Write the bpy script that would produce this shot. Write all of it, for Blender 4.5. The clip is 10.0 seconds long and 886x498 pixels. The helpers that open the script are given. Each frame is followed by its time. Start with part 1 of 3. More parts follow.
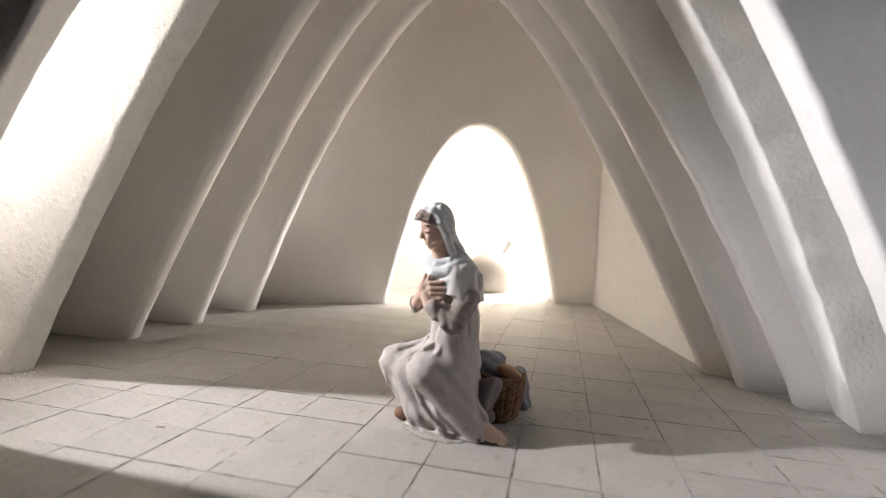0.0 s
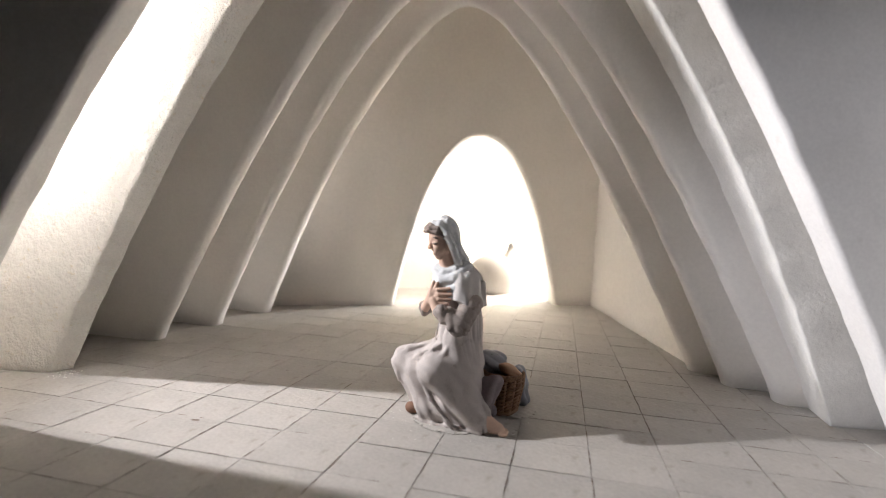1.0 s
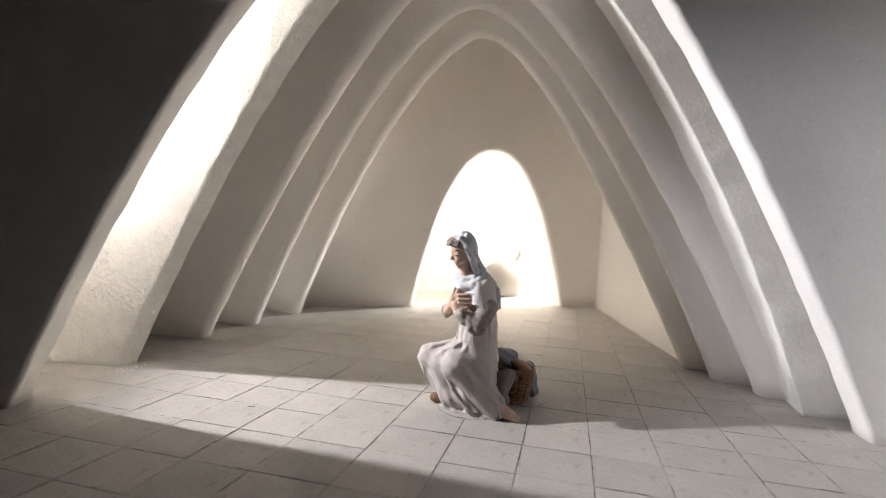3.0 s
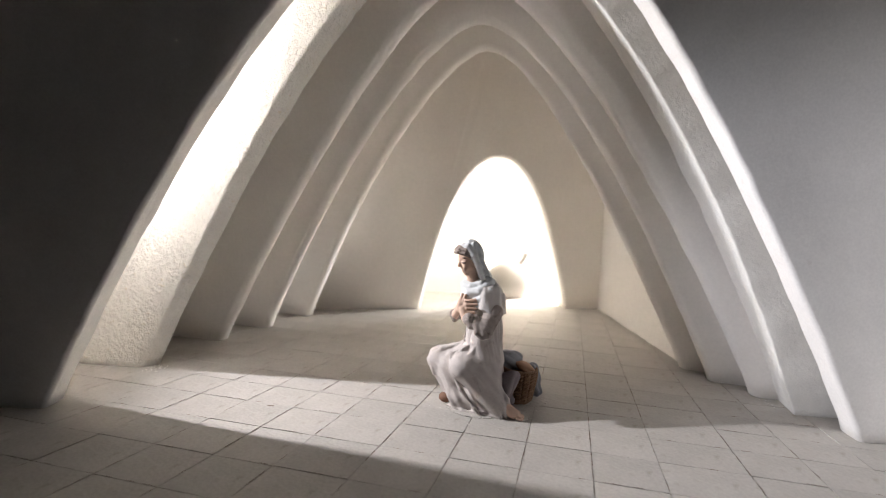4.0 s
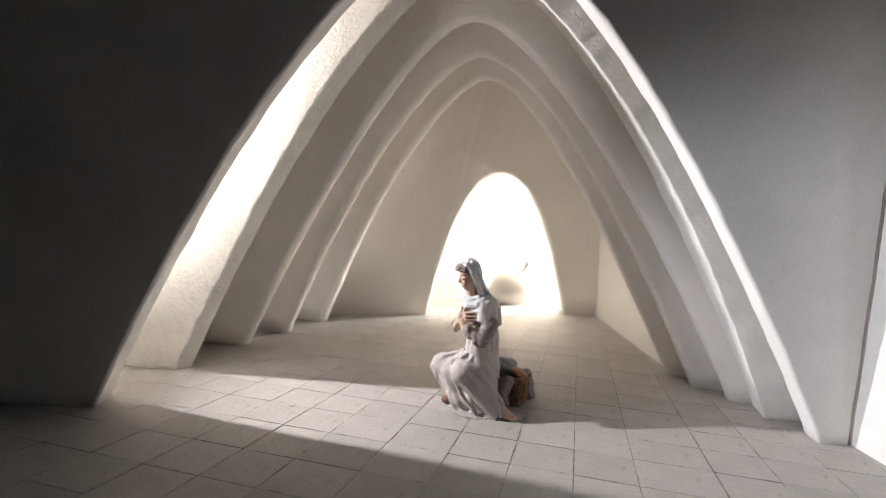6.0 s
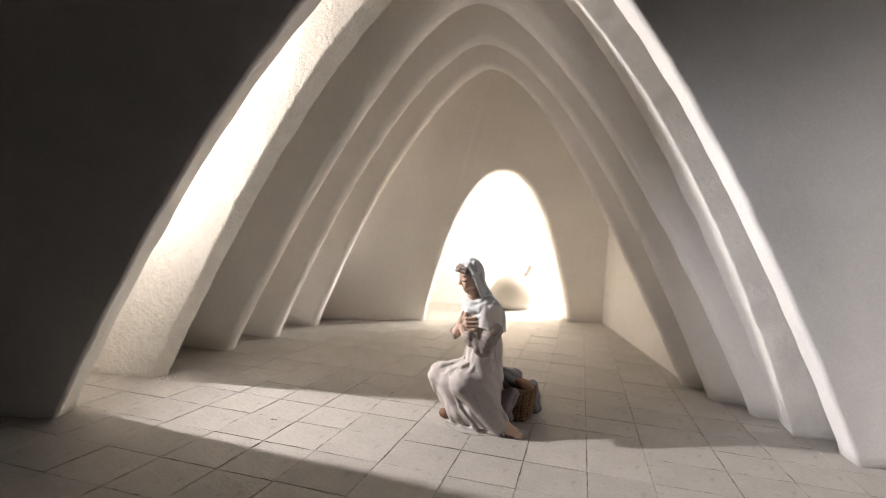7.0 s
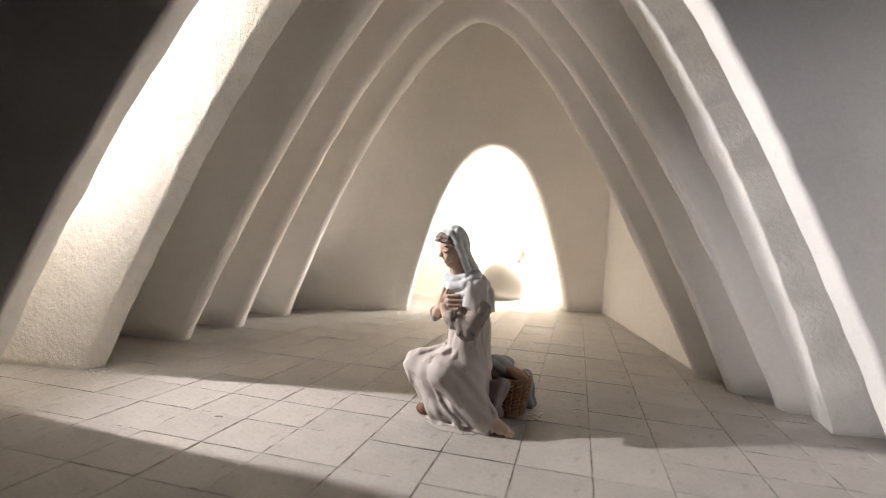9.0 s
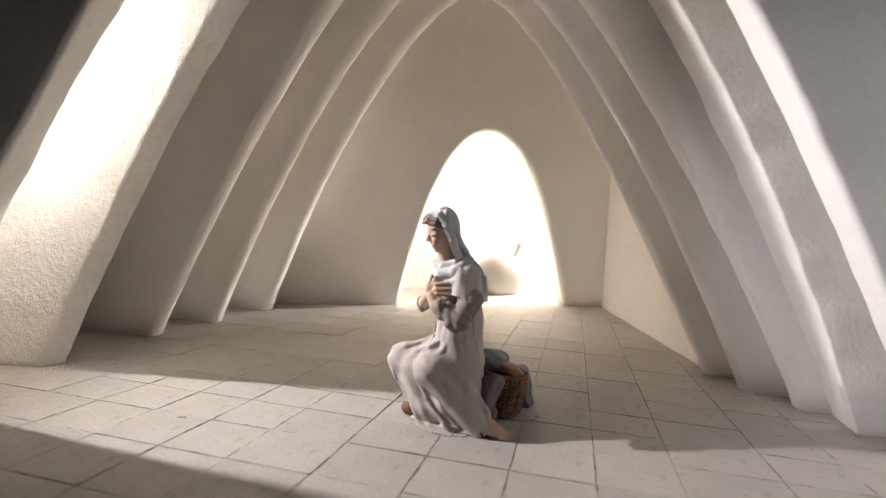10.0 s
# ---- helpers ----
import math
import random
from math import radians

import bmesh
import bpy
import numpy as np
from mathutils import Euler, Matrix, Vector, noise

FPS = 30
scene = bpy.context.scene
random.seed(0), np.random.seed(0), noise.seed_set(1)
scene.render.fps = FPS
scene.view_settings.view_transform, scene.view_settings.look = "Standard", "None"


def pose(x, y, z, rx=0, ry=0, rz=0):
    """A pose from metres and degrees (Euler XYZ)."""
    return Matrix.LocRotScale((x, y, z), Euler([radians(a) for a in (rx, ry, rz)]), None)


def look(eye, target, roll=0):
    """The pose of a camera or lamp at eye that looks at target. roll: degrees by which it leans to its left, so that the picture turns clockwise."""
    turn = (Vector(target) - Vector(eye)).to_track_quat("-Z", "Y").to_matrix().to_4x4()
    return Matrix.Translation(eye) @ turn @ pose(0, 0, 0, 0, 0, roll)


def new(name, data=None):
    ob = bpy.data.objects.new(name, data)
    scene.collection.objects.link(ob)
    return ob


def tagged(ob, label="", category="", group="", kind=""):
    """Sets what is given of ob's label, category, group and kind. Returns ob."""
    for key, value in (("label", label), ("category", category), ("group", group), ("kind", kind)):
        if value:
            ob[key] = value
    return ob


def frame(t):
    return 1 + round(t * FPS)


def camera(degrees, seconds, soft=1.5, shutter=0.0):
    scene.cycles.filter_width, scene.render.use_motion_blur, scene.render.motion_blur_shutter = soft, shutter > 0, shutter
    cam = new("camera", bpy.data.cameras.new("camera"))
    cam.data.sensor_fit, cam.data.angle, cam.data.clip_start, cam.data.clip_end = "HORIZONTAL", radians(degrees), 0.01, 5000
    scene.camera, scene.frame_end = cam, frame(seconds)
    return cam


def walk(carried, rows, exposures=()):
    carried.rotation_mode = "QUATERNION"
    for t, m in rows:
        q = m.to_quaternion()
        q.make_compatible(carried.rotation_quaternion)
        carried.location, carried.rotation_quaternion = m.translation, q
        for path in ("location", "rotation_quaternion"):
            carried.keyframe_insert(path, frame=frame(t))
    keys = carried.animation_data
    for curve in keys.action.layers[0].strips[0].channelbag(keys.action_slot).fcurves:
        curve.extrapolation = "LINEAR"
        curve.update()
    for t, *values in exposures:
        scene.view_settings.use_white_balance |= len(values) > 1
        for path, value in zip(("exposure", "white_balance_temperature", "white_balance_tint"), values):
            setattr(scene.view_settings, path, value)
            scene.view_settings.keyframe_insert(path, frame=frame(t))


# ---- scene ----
cam = camera(81.9, 10.0, soft=0.9)
PATH = [
    (0, (-0.0224, -0.0279, 0.1421), (0.2340, 1.9388, -0.1152), 1.89),
    (0.5, (-0.0285, -0.0424, 0.1488), (0.2290, 1.9235, -0.1143), 1.87),
    (1, (-0.0286, -0.0564, 0.1537), (0.2163, 1.9106, -0.1130), 1.74),
    (1.5, (-0.0309, -0.0672, 0.1577), (0.2087, 1.8999, -0.1127), 1.69),
    (2, (-0.0362, -0.0802, 0.1608), (0.1993, 1.8875, -0.1089), 1.68),
    (2.5, (-0.0402, -0.0936, 0.1643), (0.1845, 1.8758, -0.1026), 1.72),
    (4, (-0.0492, -0.1242, 0.1791), (0.1471, 1.8467, -0.0979), 1.47),
    (4.5, (-0.0487, -0.1355, 0.1849), (0.1375, 1.8362, -0.0942), 1.38),
    (5, (-0.0485, -0.1486, 0.1919), (0.1263, 1.8236, -0.0906), 1.28),
    (5.5, (-0.0456, -0.1609, 0.1977), (0.1101, 1.8123, -0.0891), 1.07),
    (6.2, (-0.0450, -0.1690, 0.2035), (0.1040, 1.8060, -0.0790), 1.45),
    (7, (-0.0429, -0.1299, 0.1919), (0.1135, 1.8464, -0.0719), 1.85),
    (7.5, (-0.0416, -0.1153, 0.1808), (0.1213, 1.8617, -0.0741), 1.95),
    (8, (-0.0373, -0.0998, 0.1730), (0.1311, 1.8770, -0.0799), 1.99),
    (8.5, (-0.0304, -0.0862, 0.1656), (0.1385, 1.8908, -0.0847), 1.92),
    (9, (-0.0259, -0.0726, 0.1584), (0.1516, 1.9037, -0.0921), 1.90),
    (9.5, (-0.0242, -0.0589, 0.1508), (0.1660, 1.9166, -0.0970), 2.00),
    (10, (-0.0176, -0.0428, 0.1442), (0.1754, 1.9321, -0.1055), 1.93),
]
walk(cam, [(t, look(eye, target, roll)) for t, eye, target, roll in PATH],
     [(0, 0.08, 6400, 11), (5.7, 0.14, 6350, 11), (7.0, 0.08, 6750, 12), (10, 0.03, 6750, 12)])

cam.data.dof.use_dof = True
cam.data.dof.focus_distance = 0.37
cam.data.dof.aperture_fstop = 5.0

# ---- light ----
world = bpy.data.worlds.new("dark_room")
world.use_nodes = True
world.node_tree.nodes["Background"].inputs["Color"].default_value = (0.9, 0.95, 1.0, 1)
world.node_tree.nodes["Background"].inputs["Strength"].default_value = 0.0
scene.world = world
scene.cycles.max_bounces, scene.cycles.diffuse_bounces = 14, 10


def spot(name, eye, target, power, colour, cone, blend, radius, stretch=(1, 1)):
    data = bpy.data.lights.new(name, "SPOT")
    data.energy, data.color, data.spot_size, data.spot_blend, data.shadow_soft_size = power, colour, radians(cone), blend, radius
    ob = new(name, data)
    ob.matrix_world = look(eye, target[:3], target[3]) @ Matrix.Diagonal((stretch[0], stretch[1], 1, 1))
    return ob


def panel(name, eye, target, power, colour, sx, sy, spread=180):
    data = bpy.data.lights.new(name, "AREA")
    data.energy, data.color, data.shape, data.size, data.size_y, data.spread = power, colour, "RECTANGLE", sx, sy, radians(spread)
    ob = new(name, data)
    ob.matrix_world = look(eye, target)
    return ob


# lamp far in the gap between the front wall and the first arch, raking over floor and figure
spot("gap_spotlight", (-0.405, 0.371, 0.300), (0.25, 0.20, 0.10, 0), 14.5, (1.0, 0.97, 0.965), 104, 1.0, 0.006)
# lamp hidden behind the doorway's jamb
panel("niche_light", (0.290, 0.630, 0.110), (0.06, 0.625, 0.08), 2.15, (1.0, 0.97, 0.94), 0.03, 0.16)
# cool light from the room, raking along the front wall
spot("room_spotlight", (-0.86, 0.02, 0.30), (0.38, 0.150, 0.09, 0), 24.0, (0.92, 0.93, 1.0), 21, 0.9, 0.03)


# ---- materials ----
def material(name, colour, rough=0.9, vary=0.08, bump=0.3, scale=90.0, fine=600.0, depth=0.002, stain=None, stain_at=0.62, spec=0.3, spots=0.0):
    """A matt painted or modelled surface: two scales of colour variation, relief, stains."""
    m = bpy.data.materials.new(name)
    m.use_nodes = True
    nt = m.node_tree
    n, l = nt.nodes, nt.links
    bsdf = n["Principled BSDF"]
    bsdf.inputs["Roughness"].default_value = rough
    bsdf.inputs["Specular IOR Level"].default_value = spec
    co = n.new("ShaderNodeTexCoord")
    big = n.new("ShaderNodeTexNoise")
    big.inputs["Scale"].default_value, big.inputs["Detail"].default_value = scale * 0.35, 5
    small = n.new("ShaderNodeTexNoise")
    small.inputs["Scale"].default_value, small.inputs["Detail"].default_value = fine, 6
    mid = n.new("ShaderNodeTexNoise")
    mid.inputs["Scale"].default_value, mid.inputs["Detail"].default_value = scale, 4
    for t in (big, small, mid):
        l.new(co.outputs["Object"], t.inputs["Vector"])
    add = n.new("ShaderNodeMath")
    add.operation = "ADD"
    l.new(big.outputs["Fac"], add.inputs[0]), l.new(small.outputs["Fac"], add.inputs[1])
    ramp = n.new("ShaderNodeMapRange")
    ramp.inputs["From Min"].default_value, ramp.inputs["From Max"].default_value = 0.7, 1.3
    ramp.inputs["To Min"].default_value, ramp.inputs["To Max"].default_value = 1 - vary, 1 + vary
    l.new(add.outputs[0], ramp.inputs["Value"])
    base = n.new("ShaderNodeRGB")
    base.outputs[0].default_value = (*colour, 1)
    mul = n.new("ShaderNodeVectorMath")
    mul.operation = "SCALE"
    l.new(base.outputs[0], mul.inputs[0]), l.new(ramp.outputs[0], mul.inputs["Scale"])
    last = mul.outputs[0]
    if stain:
        mask = n.new("ShaderNodeMapRange")
        mask.inputs["From Min"].default_value, mask.inputs["From Max"].default_value = stain_at, stain_at + 0.12
        l.new(mid.outputs["Fac"], mask.inputs["Value"])
        mix = n.new("ShaderNodeMix")
        mix.data_type = "RGBA"
        l.new(mask.outputs[0], mix.inputs["Factor"]), l.new(last, mix.inputs["A"])
        mix.inputs["B"].default_value = (*stain, 1)
        last = mix.outputs["Result"]
    l.new(last, bsdf.inputs["Base Color"])
    height = n.new("ShaderNodeMath")
    height.operation = "MULTIPLY_ADD"
    height.inputs[1].default_value = 0.35
    l.new(small.outputs["Fac"], height.inputs[0]), l.new(mid.outputs["Fac"], height.inputs[2])
    bp = n.new("ShaderNodeBump")
    bp.inputs["Strength"].default_value, bp.inputs["Distance"].default_value = bump, depth
    l.new(height.outputs[0], bp.inputs["Height"])
    l.new(bp.outputs[0], bsdf.inputs["Normal"])
    return m


def varied(m, amount):
    """Lets each piece differ a little in tone."""
    n, l = m.node_tree.nodes, m.node_tree.links
    bsdf = n["Principled BSDF"]
    was = bsdf.inputs["Base Color"].links[0].from_socket
    info = n.new("ShaderNodeObjectInfo")
    r = n.new("ShaderNodeMapRange")
    r.inputs["To Min"].default_value, r.inputs["To Max"].default_value = 1 - amount, 1 + amount
    l.new(info.outputs["Random"], r.inputs["Value"])
    s = n.new("ShaderNodeVectorMath")
    s.operation = "SCALE"
    l.new(was, s.inputs[0]), l.new(r.outputs[0], s.inputs["Scale"])
    l.new(s.outputs[0], bsdf.inputs["Base Color"])
    return m


M_ARCH = material("rough_white_plaster", (0.88, 0.86, 0.825), 0.85, 0.05, 0.5, 330, 1000, 0.0012, (0.78, 0.74, 0.66), 0.70)
M_TROWEL = material("trowelled_white_plaster", (0.86, 0.835, 0.785), 0.85, 0.06, 0.85, 250, 800, 0.0026, (0.80, 0.74, 0.63), 0.62)
M_FRONT = material("matt_front_plaster", (0.84, 0.82, 0.80), 0.9, 0.06, 0.3, 70, 500, 0.0012, (0.72, 0.69, 0.66), 0.7)
M_RIB = material("smooth_cream_plaster", (0.945, 0.915, 0.88), 0.9, 0.04, 0.25, 60, 380, 0.0015)
M_WALL = material("cream_wall_plaster", (0.945, 0.912, 0.872), 0.9, 0.05, 0.2, 40, 300, 0.0015)
M_NICHE = material("white_niche_plaster", (0.85, 0.83, 0.78), 0.9, 0.03, 0.2, 40, 300, 0.001)
M_TILE = varied(material("cream_floor_tile", (0.475, 0.45, 0.42), 0.75, 0.10, 0.36, 110, 420, 0.0014, (0.40, 0.365, 0.325), 0.60), 0.05)
M_GROUT = material("brown_grout", (0.36, 0.32, 0.28), 0.95, 0.2, 0.4, 200, 900, 0.001)
# mid-grey, lightened so the unseen room shell fills the front with bounced light
M_ROOM = material("grey_bounce_paint", (0.42, 0.415, 0.42), 0.9, 0.1, 0.1, 3, 30, 0.01)


# ---- geometry helpers ----
def mesh_object(name, verts, faces, mats, smooth=True, index=None):
    me = bpy.data.meshes.new(name)
    me.from_pydata(verts, [], faces)
    for m in mats:
        me.materials.append(m)
    if smooth:
        me.polygons.foreach_set("use_smooth", [True] * len(me.polygons))
    if index is not None:
        me.polygons.foreach_set("material_index", index)
    me.update()
    return new(name, me)


def under(ob, parent):
    ob.parent = parent
    return ob


def rough(v, amount, size):
    """A hand-modelled unevenness."""
    d = noise.noise_vector(Vector(v) / size) * amount
    return (v[0] + d[0], v[1] + d[1], v[2] + d[2])


def arch_curve(c, w, high, p, e, lean, sway, n):
    """Points (u, z) of a catenary-like arch from its left foot over the crown to its right foot."""
    pts = []
    for i in range(n + 1):
        s = -1 + 2 * i / n
        s = math.copysign(abs(s) ** 1.25, s)
        z = high * (1 - ((s * s + e * e) ** (p / 2) - e ** p) / ((1 + e * e) ** (p / 2) - e ** p))
        pts.append((c + s * w + lean * z + sway * math.sin(math.pi * z / high), max(z, 0.0)))
    return pts


def outward(pts, i):
    a, b = pts[max(i - 1, 0)], pts[min(i + 1, len(pts) - 1)]
    du, dz = b[0] - a[0], b[1] - a[1]
    d = math.hypot(du, dz)
    return -dz / d, du / d


def arch_body(name, left, right, shape, back_left, back_right, back_shape, bevel, reach, mat, uneven=0.0008, n=110, box=None):
    """An arch between two upright planes, each given by the feet on the floor; rounded arrises;
    its faces reach outwards by a set width, or to a box (u0, u1, z1)."""
    fr, bk = arch_curve(*shape, n), arch_curve(*back_shape, n)

    def lay(l, r, u, z):
        d = (Vector(r) - Vector(l)).normalized()
        q = Vector(l) + d * u
        return (q[0], q[1], z)

    def far(pts, i, off):
        u, z = pts[i]
        if box:
            c = 0.5 * (box[0] + box[1])
            du, dz = u - c, z + 1e-4
            k = min(abs(((box[1] if du > 0 else box[0]) - c) / du) if abs(du) > 1e-6 else 1e9, box[2] / dz)
            return c + du * (1 + (k - 1) * off), z * (1 + (k - 1) * off)
        ou, oz = outward(pts, i)
        if i in (0, n):
            ou, oz = math.copysign(1, ou), 0
        return u + ou * reach * off, max(z + oz * reach * off, 0)

    rows = []
    for i in range(n + 1):
        a, b = Vector(lay(left, right, *fr[i])), Vector(lay(back_left, back_right, *bk[i]))
        of, ob_ = outward(fr, i), outward(bk, i)
        if i in (0, n):
            of, ob_ = (math.copysign(1, of[0]), 0), (math.copysign(1, ob_[0]), 0)
        depth = (b - a)
        way = depth.normalized()
        dl = (Vector(right) - Vector(left)).normalized()
        db = (Vector(back_right) - Vector(back_left)).normalized()
        out_f = Vector((dl[0] * of[0], dl[1] * of[0], of[1]))
        out_b = Vector((db[0] * ob_[0], db[1] * ob_[0], ob_[1]))
        bev = min(bevel, depth.length * 0.49)
        row = []
        edge, rim = a + out_f * bev, Vector(lay(left, right, *far(fr, i, 1.0)))
        for off in (1.0, 0.7, 0.45, 0.25, 0.1):
            row.append(edge.lerp(rim, off))
        for k in range(6):
            g = k / 5 * math.pi / 2
            row.append(a + out_f * bev * (1 - math.sin(g)) + way * bev * (1 - math.cos(g)))
        for k in range(1, 14):
            row.append(a.lerp(b, bev / depth.length + (1 - 2 * bev / depth.length) * k / 14))
        for k in range(6):
            g = k / 5 * math.pi / 2
            row.append(b + out_b * bev * (1 - math.cos(g)) - way * bev * (1 - math.sin(g)))
        edge, rim = b + out_b * bev, Vector(lay(back_left, back_right, *far(bk, i, 1.0)))
        for off in (0.1, 0.25, 0.45, 0.7, 1.0):
            row.append(edge.lerp(rim, off))
        rows.append(row)
    m = len(rows[0])
    verts, faces = [], []
    for row in rows:
        for j, v in enumerate(row):
            q = rough(v, uneven, 0.022)
            q = rough(q, uneven * 0.4, 0.006)
            verts.append((q[0], q[1], -0.002 if v[2] < 1e-5 else q[2]))
    for i in range(n):
        for j in range(m - 1):
            a = i * m + j
            faces.append((a, a + 1, a + m + 1, a + m))
        faces.append((i * m + m - 1, i * m, (i + 1) * m, (i + 1) * m + m - 1))
    faces.append(tuple(range(m))[::-1])
    faces.append(tuple(n * m + j for j in range(m)))
    return mesh_object(name, verts, faces, [mat])


def slab(name, x0, x1, y0, y1, z0, z1, mat, bevel=0.0):
    bm = bmesh.new()
    bmesh.ops.create_cube(bm, size=1)
    for v in bm.verts:
        v.co = Vector((x0 if v.co.x < 0 else x1, y0 if v.co.y < 0 else y1, z0 if v.co.z < 0 else z1))
    if bevel:
        bmesh.ops.bevel(bm, geom=bm.edges[:], offset=bevel, segments=2, affect="EDGES")
    me = bpy.data.meshes.new(name)
    bm.to_mesh(me)
    bm.free()
    me.materials.append(mat)
    return new(name, me)


# ---- the model's shell ----
N1 = Vector((0.133, 0.991)) * 0.0215
SHAPE1 = (0.2903, 0.2986, 0.3892, 1.5205, 0.0600, 0.0262, -0.0016)
front = arch_body("wall_front", (-0.300, 0.2635), (0.275, 0.1865), SHAPE1, (-0.300 + N1[0], 0.2635 + N1[1]), (0.275 + N1[0], 0.1865 + N1[1]), SHAPE1,
                  0.0035, 0.0, M_FRONT, 0.0009, 150, box=(-0.45, 0.609, 0.62))
tagged(front, "white plaster front wall with a tall catenary arch opening", "wall", kind="structure")
BACK2 = (0.2741, 0.2756, 0.3828, 1.5008, 0.0600, 0.0153, -0.0004)
SHAPE2 = (0.2716, 0.2802, 0.3835, 1.6023, 0.0600, 0.0140, 0.0054)
second = arch_body("wall_second", (-0.270, 0.3460), (0.258, 0.2318), SHAPE2, (-0.262, 0.3560), (0.264, 0.2597), BACK2,
                   0.0016, 0.0, M_ARCH, 0.0010, 420, box=(-0.42, 0.60, 0.52))
# the leg nearer the lamp is rougher, freshly trowelled
second.data.materials.append(M_TROWEL)
second.data.polygons.foreach_set("material_index", [int(f.center.x < 0) for f in second.data.polygons])
tagged(second, "rough white plaster arched wall lit brightly from one side", "wall", kind="structure")
tagged(slab("gap_wall", -0.70, -0.68, 0.28, 0.46, -0.01, 0.62, M_WALL), "plaster wall closing the gap between two arches", "wall", kind="structure")

RIBS = [
    ((-0.228, 0.4224), (0.262, 0.2619), (0.2549, 0.2578, 0.3514, 1.4046, 0.0814, 0.0063, 0.0021)),
    ((-0.186, 0.4667), (0.240, 0.2971), (0.2258, 0.2342, 0.3264, 1.5240, 0.0600, 0.0178, -0.0006)),
    ((-0.150, 0.5163), (0.230, 0.3291), (0.2093, 0.2159, 0.3117, 1.4607, 0.0825, 0.0170, -0.0040)),
]
for l, r, shape in RIBS:
    d = (Vector(r) - Vector(l)).normalized() * 0.016
    nl, nr = (l[0] - d[1], l[1] + d[0]), (r[0] - d[1], r[1] + d[0])
    rib = arch_body("arch_rib", l, r, shape, nl, nr, shape, 0.0075, 0.110, M_RIB, 0.0008)
    tagged(rib, "smooth cream plaster catenary arch rib standing on the tiled floor", "arch", "ribs of the vault", "structure")

back = arch_body("wall_back", (-0.009, 0.557), (0.194, 0.557), (0.100, 0.102, 0.207, 2.34, 0.264, 0.004, 0.0),
                 (-0.009, 0.590), (0.194, 0.590), (0.100, 0.102, 0.207, 2.34, 0.264, 0.004, 0.0), 0.006, 0.0, M_WALL, 0.0006, 90,
                 box=(-0.40, 0.40, 0.50))
tagged(back, "cream plaster rear wall with a rounded arched doorway", "wall", kind="structure")
tagged(slab("wall_right", 0.241, 0.262, 0.345, 0.557, -0.01, 0.45, M_WALL), "cream plaster side wall behind the ribs", "wall", kind="structure")
tagged(slab("wall_left", -0.46, -0.44, 0.43, 0.59, -0.01, 0.62, M_WALL), "cream plaster side wall of the vault", "wall", kind="structure")
tagged(slab("wall_right_outer", 0.42, 0.44, 0.18, 0.59, -0.01, 0.62, M_WALL), "cream plaster outer side wall of the vault", "wall", kind="structure")
tagged(slab("ceiling", -0.46, 0.44, 0.26, 0.80, 0.50, 0.52, M_WALL), "cream plaster ceiling over the ribs", "ceiling", kind="structure")
# niche behind the doorway
tagged(slab("niche_wall_back", -0.16, 0.36, 0.662, 0.68, -0.01, 0.50, M_NICHE), "bright white plaster wall behind the doorway", "wall", kind="structure")
tagged(slab("niche_wall_left", -0.18, -0.16, 0.59, 0.68, -0.01, 0.50, M_NICHE), "bright white plaster niche wall", "wall", kind="structure")
tagged(slab("niche_wall_right", 0.34, 0.36, 0.59, 0.662, -0.01, 0.50, M_NICHE), "bright white plaster niche wall", "wall", kind="structure")
# side wall standing forward of the front wall
side = slab("wall_side", 0.3075, 0.33, -0.25, 0.187, -0.01, 0.62, M_ARCH)
tagged(side, "white plaster side wall in front of the arch", "wall", kind="structure")
# unseen room shell added around the model; its grey walls bounce light onto the front
for nm, b in (("room_wall_behind", (-0.9, 0.9, -0.92, -0.90, -0.2, 1.2)), ("room_wall_left", (-0.92, -0.90, -0.9, 0.9, -0.2, 1.2)),
              ("room_wall_right", (0.90, 0.92, -0.9, 0.9, -0.2, 1.2)), ("room_wall_far", (-0.9, 0.9, 0.90, 0.92, -0.2, 1.2)),
              ("room_ceiling", (-0.9, 0.9, -0.9, 0.9, 1.2, 1.22))):
    tagged(slab(nm, *b, M_ROOM), "unseen plain grey shell around the model, added to bounce light", "wall", kind="structure")

# ---- floor: hand-scribed tiles ----
floor = slab("floor", -0.9, 0.9, -0.9, 0.9, -0.03, -0.0007, M_GROUT)
tagged(floor, "floor of the model, cream square tiles with thin brown joints", "floor", kind="structure")
ANG = radians(-20)
E1, E2 = Vector((math.cos(ANG), math.sin(ANG), 0)), Vector((-math.sin(ANG), math.cos(ANG), 0))
rng = random.Random(4)


